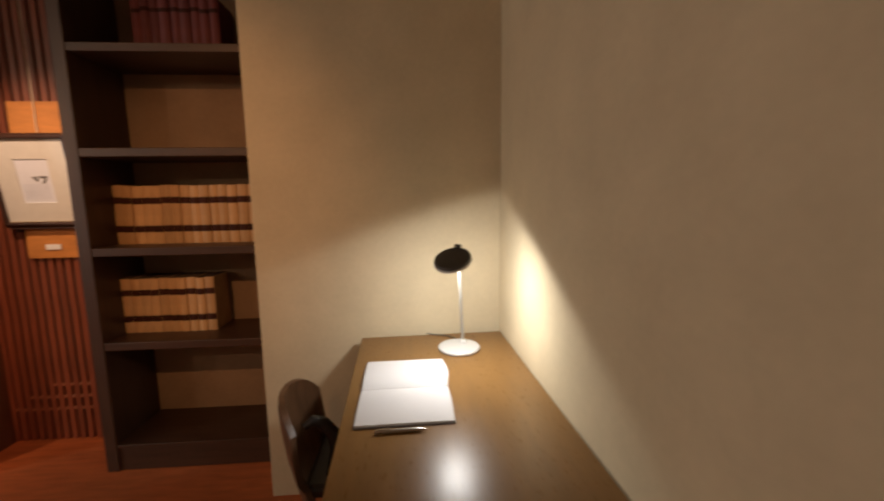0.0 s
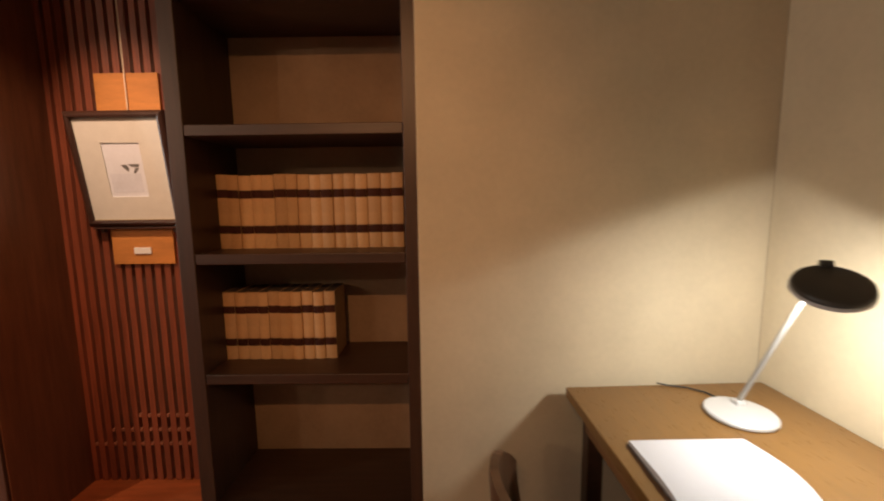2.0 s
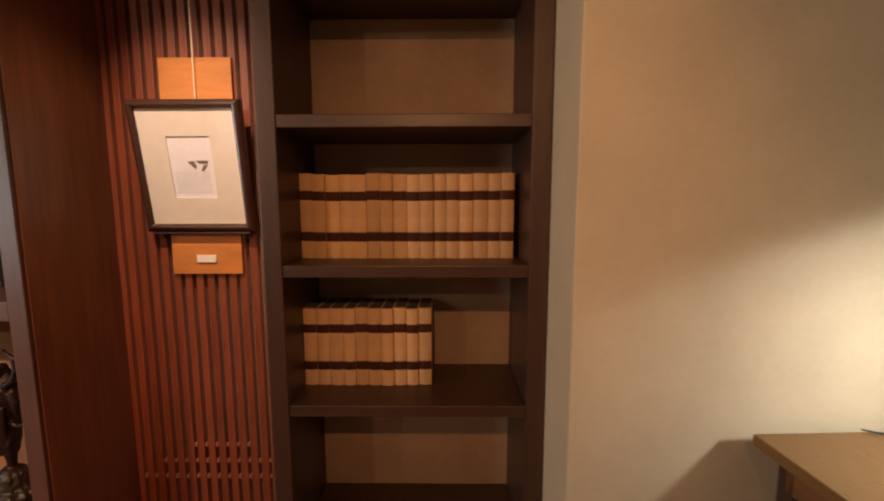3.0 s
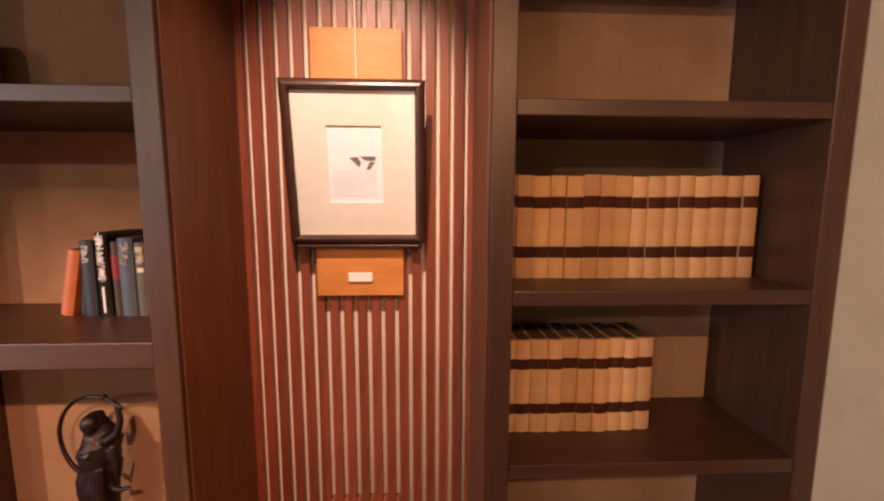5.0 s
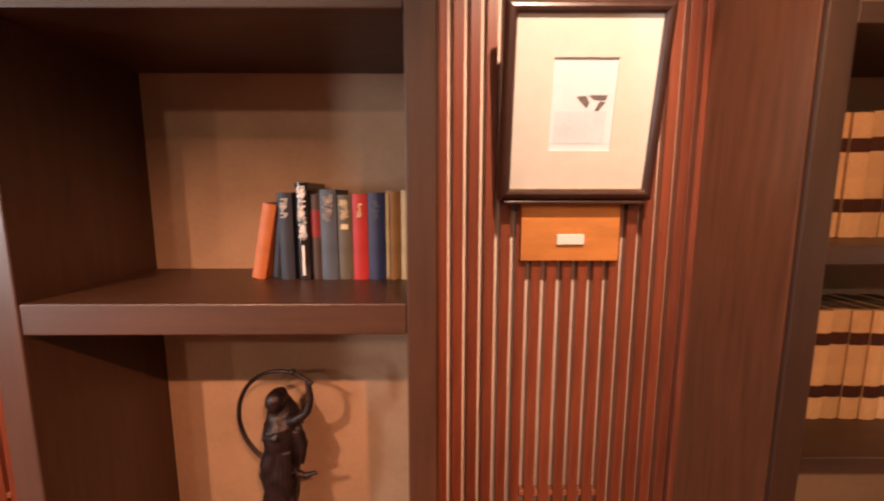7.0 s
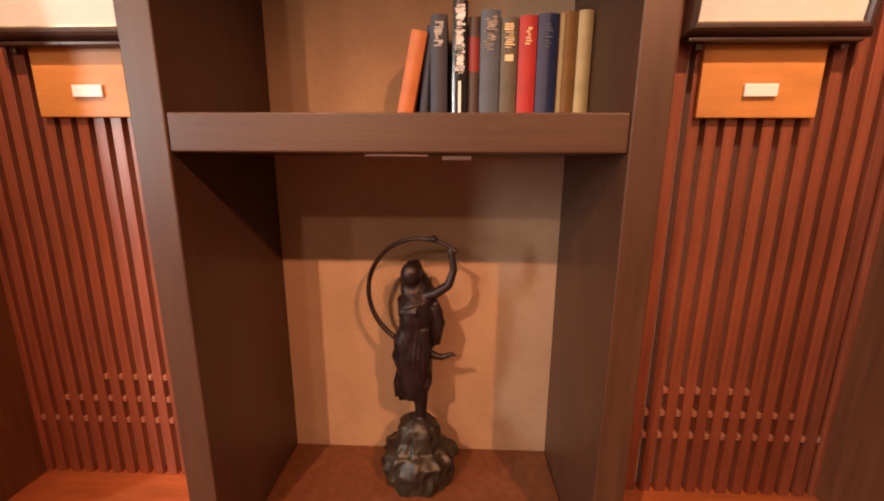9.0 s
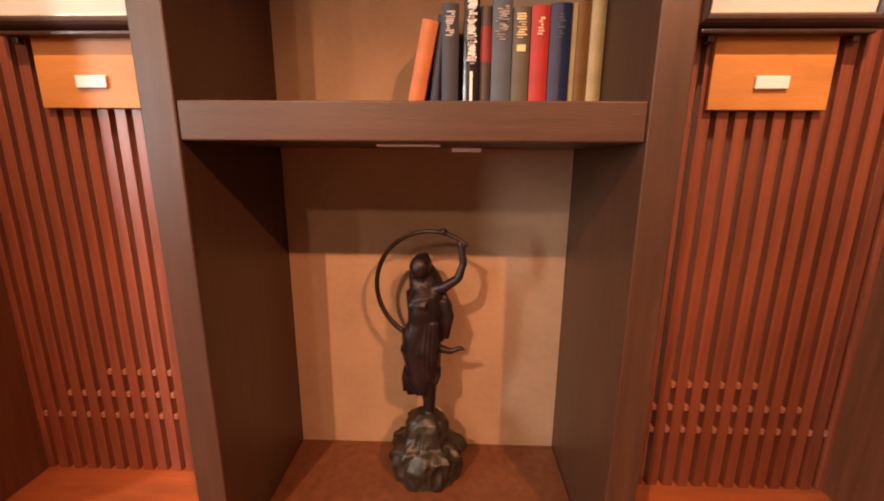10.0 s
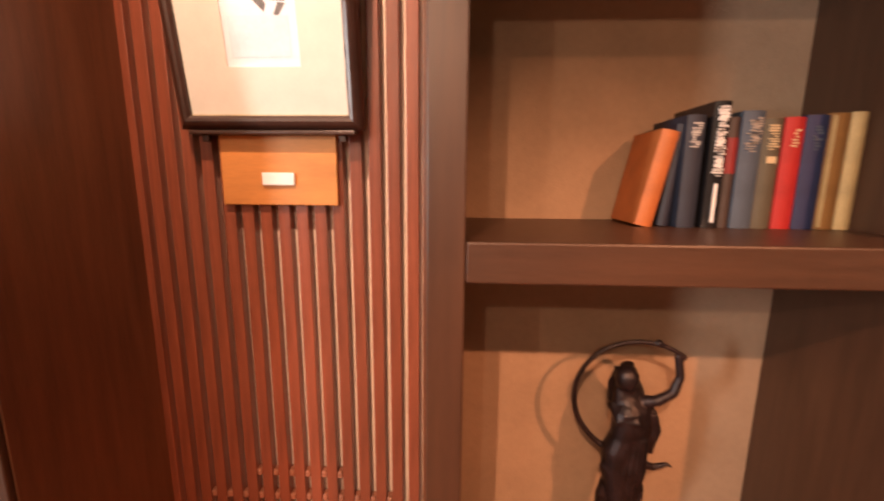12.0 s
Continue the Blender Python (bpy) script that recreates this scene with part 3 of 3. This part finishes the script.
    for dx, low, thick in ((0.036, 0.455, 0.015), (0.046, 0.430, 0.013), (0.054, 0.462, 0.010), (0.060, 0.500, 0.008)):
        tube([(dx - 0.018, 0.006, 0.585), (dx, 0.008, 0.54), (dx + 0.003, 0.006, 0.49), (dx - 0.003, 0.004, low)], [thick * 0.8, thick * 1.1, thick, 0.003], 8, bm)
    for dx, low in ((-0.062, 0.268), (-0.050, 0.258), (-0.034, 0.272), (-0.018, 0.262), (0.030, 0.300), (0.042, 0.355)):
        tube([(dx * 0.75, -0.012, 0.36), (dx * 0.9, -0.014, 0.315), (dx, -0.012, low)], [0.012, 0.013, 0.003], 7, bm)
    # raised arm
    tube([(0.022, 0, 0.586), (0.052, -0.012, 0.600), (0.086, -0.010, 0.625)], [0.018, 0.014, 0.012], 10, bm)
    tube([(0.086, -0.010, 0.625), (0.098, -0.006, 0.668), (0.090, -0.004, 0.722)], [0.012, 0.010, 0.009], 10, bm)
    # other arm across the breast and the hoop
    tube([(-0.040, 0, 0.575), (-0.030, -0.036, 0.545), (0.012, -0.042, 0.552)], [0.016, 0.013, 0.010], 10, bm)
    for v in bm.verts:
        if v.co.z > 0.206:
            v.co.z = 0.206 + (v.co.z - 0.206) * 0.945
    hoop = []
    for i in range(29):
        a = radians(52 + (243 - 52) * i / 28)
        hoop.append((0.015 + 0.150 * math.cos(a), -0.006, 0.570 + 0.150 * math.sin(a)))
    tube(hoop, [0.0055 + 0.002 * i / 28 for i in range(29)], 10, bm)
    bmesh.ops.create_icosphere(bm, subdivisions=2, radius=0.010, matrix=Matrix.Translation((0.046, -0.006, 0.720)))
    # trailing drapery
    tube([(0.035, 0, 0.40), (0.065, 0.004, 0.392), (0.095, 0.004, 0.405), (0.108, 0.0, 0.402)], [0.013, 0.009, 0.006, 0.002], 8, bm)
    for f in bm.faces:
        f.smooth = False
    ob = tagged(part("statue", bm, BRONZE), "dark bronze figure with a raised hoop on a rocky base", "statue")
    mod = ob.modifiers.new("one_skin", "REMESH")
    mod.mode, mod.voxel_size, mod.use_smooth_shade = "VOXEL", 0.0035, True
    ob.matrix_basis = pose(-2.262, 2.355, 0.0555, 0, 0, -10)
    return ob


statue()


# ---- desk ----
DESK_M = Matrix.Translation((CORNER - 0.004, WALL_Y - 0.030, 0)) @ Matrix.Rotation(SKEW, 4, "Z")
DH, DW, DL = 0.760, 0.652, 1.22


def desk():
    o = root("desk", DESK_M, "brown wooden writing desk with a glossy top, against the walls", "desk")
    part("desktop", box(-DW, -DL, DH - 0.032, 0, 0, DH, 0.003), DESK, o)
    part("apron", box(-DW + 0.06, -0.055, DH - 0.12, -0.06, -0.035, DH - 0.033), DESK_EDGE, o)
    part("apron", box(-DW + 0.045, -DL + 0.06, DH - 0.12, -DW + 0.065, -0.06, DH - 0.033), DESK_EDGE, o)
    part("apron", box(-0.065, -DL + 0.06, DH - 0.12, -0.045, -0.06, DH - 0.033), DESK_EDGE, o)
    for x in (-DW + 0.045, -0.095):
        for y in (-0.085, -DL + 0.035):
            part("leg", box(x, y, GROUND + 0.001, x + 0.05, y + 0.05, DH - 0.033, 0.004), LEG, o)
    return o


desk()


# ---- desk lamp ----
def desk_lamp():
    bx, by = 0.850, 1.608
    o = root("desk_lamp", pose(bx, by, DH + 0.0008), "white desk lamp with a dark round head, switched on", "lamp")
    part("base", lathe([(0.084, 0.0), (0.088, 0.004), (0.088, 0.010), (0.084, 0.014), (0.02, 0.016)], 48), WHITE_METAL, o)
    part("socket", box(0.008, 0.022, 0.0145, 0.032, 0.046, 0.030, 0.003), WHITE_METAL, o)
    h = HEAD - Vector((bx, by, DH))
    q = HEAD_DOWN.to_track_quat("-Z", "Y").to_matrix().to_4x4()
    m = Matrix.Translation(h) @ q
    head = part("head", lathe([(0.016, 0.011), (0.058, 0.010), (0.063, 0.007), (0.0645, 0.002), (0.0645, -0.006)], 48, m=m), LAMP_DARK, o, "dark round lamp head")
    part("ring", lathe([(0.0648, -0.002), (0.0665, -0.004), (0.0665, -0.010), (0.064, -0.011), (0.054, -0.010)], 48, m=m), WHITE_METAL, head, "white ring")
    part("diffuser", lathe([(0.053, -0.0105), (0.053, -0.0125), (0.030, -0.0128)], 40, m=m), glow, head, "lit diffuser disc")
    back = m @ Vector((0.0, 0.060, 0.010))
    hinge = tube([m @ Vector((-0.011, 0.060, 0.013)), m @ Vector((0.011, 0.060, 0.013))], [0.008, 0.008], 12)
    part("hinge", hinge, LAMP_DARK, head)
    low = Vector((0.020, 0.034, 0.026))
    part("stem", tube([low, low.lerp(back, 0.5), back], [0.0066, 0.0060, 0.0054], 12), STEM_METAL, o, "slim straight white stem")
    cord = [(0.0, 0.086, 0.006), (-0.01, 0.13, 0.003), (-0.05, 0.165, 0.003), (-0.10, 0.180, 0.003), (-0.13, 0.195, 0.004)]
    part("cord", tube(cord, [0.0026] * 5, 8), CORD, o, "thin black cord")
    return o


desk_lamp()


# ---- notebook and pen ----
def notebook():
    """Open across its spine, which runs along x: two leaves of pages that swell beside the fold."""
    o = root("open_notebook", pose(0.628, 1.262, DH + 0.0008, 0, 0, 1.0), "open blank white notebook with grey covers, on the desk", "notebook")
    w = 0.1425
    part("cover", box(-w - 0.003, -0.222, 0, w + 0.003, 0.222, 0.0028, 0.001), COVER, o)
    for s in (-1, 1):
        bm = bmesh.new()
        n, grid = 14, []
        for i in range(n + 1):
            u = i / n
            y = s * (0.001 + 0.216 * u)
            z = 0.003 + (0.016 if s > 0 else 0.010) * (math.sin(math.pi * min(1, u * 2.2) / 2) ** 0.7) * (1 - 0.42 * u) + 0.003 * (1 - u)
            shift = 0.012 * math.sin(math.pi * u) * (1 if s > 0 else 0.25)
            grid.append([bm.verts.new((x + (shift if x > 0 else 0), y, zz)) for x, zz in ((-w, z), (-w / 3, z + 0.0006), (w / 3, z), (w, z - 0.0008))])
        base = [[bm.verts.new((x, s * (0.001 + 0.216 * i / n), 0.0029)) for x in (-w, w)] for i in range(n + 1)]
        for i in range(n):
            for k in range(3):
                bm.faces.new((grid[i][k], grid[i][k + 1], grid[i + 1][k + 1], grid[i + 1][k])).smooth = True
            bm.faces.new((grid[i][0], grid[i + 1][0], base[i + 1][0], base[i][0]))
            bm.faces.new((grid[i][3], grid[i + 1][3], base[i + 1][1], base[i][1]))
            bm.faces.new((base[i][0], base[i + 1][0], base[i + 1][1], base[i][1]))
        bm.faces.new((*grid[n], base[n][1], base[n][0]))
        bm.faces.new((*grid[0], base[0][1], base[0][0]))
        part("leaves", bm, PAPER, o, "white blank pages")
    return o


notebook()


def pen():
    o = root("pen", pose(0.548, 1.012, DH + 0.0065, 0, 90, 2), "grey metal pen lying below the notebook", "pen")
    part("barrel", lathe([(0.0035, 0.0), (0.0052, 0.004), (0.0056, 0.05), (0.0056, 0.105)], 16), STEEL, o)
    part("tip", lathe([(0.0056, 0.1052), (0.0050, 0.125), (0.0015, 0.145)], 16), STEEL, o)
    part("clip", box(-0.0078, -0.0015, 0.004, -0.0060, 0.0015, 0.040), STEEL, o)
    return o


pen()


# ---- chair, pushed up to the desk from the side ----
def chair():
    o = root("chair", pose(0.385, 1.50, 0), "brown wooden chair, curved back, black seat, at the desk", "chair")
    bm = bmesh.new()
    n = 14
    rows = []
    for z, r, off in ((0.40, 0.29, 0.115), (0.52, 0.29, 0.085), (0.64, 0.29, 0.062), (0.74, 0.29, 0.048), (0.79, 0.285, 0.040), (0.815, 0.275, 0.032)):
        rows.append([(off - r * math.cos(a), r * math.sin(a), z - 0.145 - 0.09 * (z > 0.60) * abs(a / 0.80) ** 3, a) for a in (radians(-46 + 92 * i / n) for i in range(n + 1))])
    outer = [[bm.verts.new((x, y, z)) for x, y, z, a in row] for row in rows]
    inner = [[bm.verts.new((x + 0.024 * math.cos(a), y - 0.024 * math.sin(a), z)) for x, y, z, a in row] for row in rows]
    for g_ in (outer, inner):
        for a, b in zip(g_, g_[1:]):
            for k in range(n):
                bm.faces.new((a[k], a[k + 1], b[k + 1], b[k])).smooth = True
    for k in range(n):
        bm.faces.new((outer[-1][k], outer[-1][k + 1], inner[-1][k + 1], inner[-1][k]))
        bm.faces.new((outer[0][k], outer[0][k + 1], inner[0][k + 1], inner[0][k]))
    for a, b, c, d in zip(outer, outer[1:], inner, inner[1:]):
        bm.faces.new((a[0], b[0], d[0], c[0]))
        bm.faces.new((a[-1], b[-1], d[-1], c[-1]))
    part("backrest", bm, CHAIR, o, "curved brown wooden backrest")
    part("seat", box(-0.13, -0.19, 0.335, 0.19, 0.19, 0.385, 0.018), BLACK, o, "black padded seat")
    part("armrest", tube([(-0.125, -0.135, 0.585), (-0.095, -0.130, 0.605), (-0.060, -0.125, 0.590), (-0.028, -0.120, 0.545), (-0.018, -0.118, 0.490), (-0.028, -0.118, 0.420), (-0.034, -0.118, 0.372)],
                             [0.014, 0.020, 0.024, 0.026, 0.024, 0.025, 0.030], 12), BLACK, o, "black curved armrest")
    for s in (-1, 1):
        for x in (-0.11, 0.16):
            part("leg", tube([(x, s * 0.16, 0.345), (x * 1.08, s * 0.175, GROUND + 0.002)], [0.017, 0.012], 10), LEG, o)
    return o


chair()
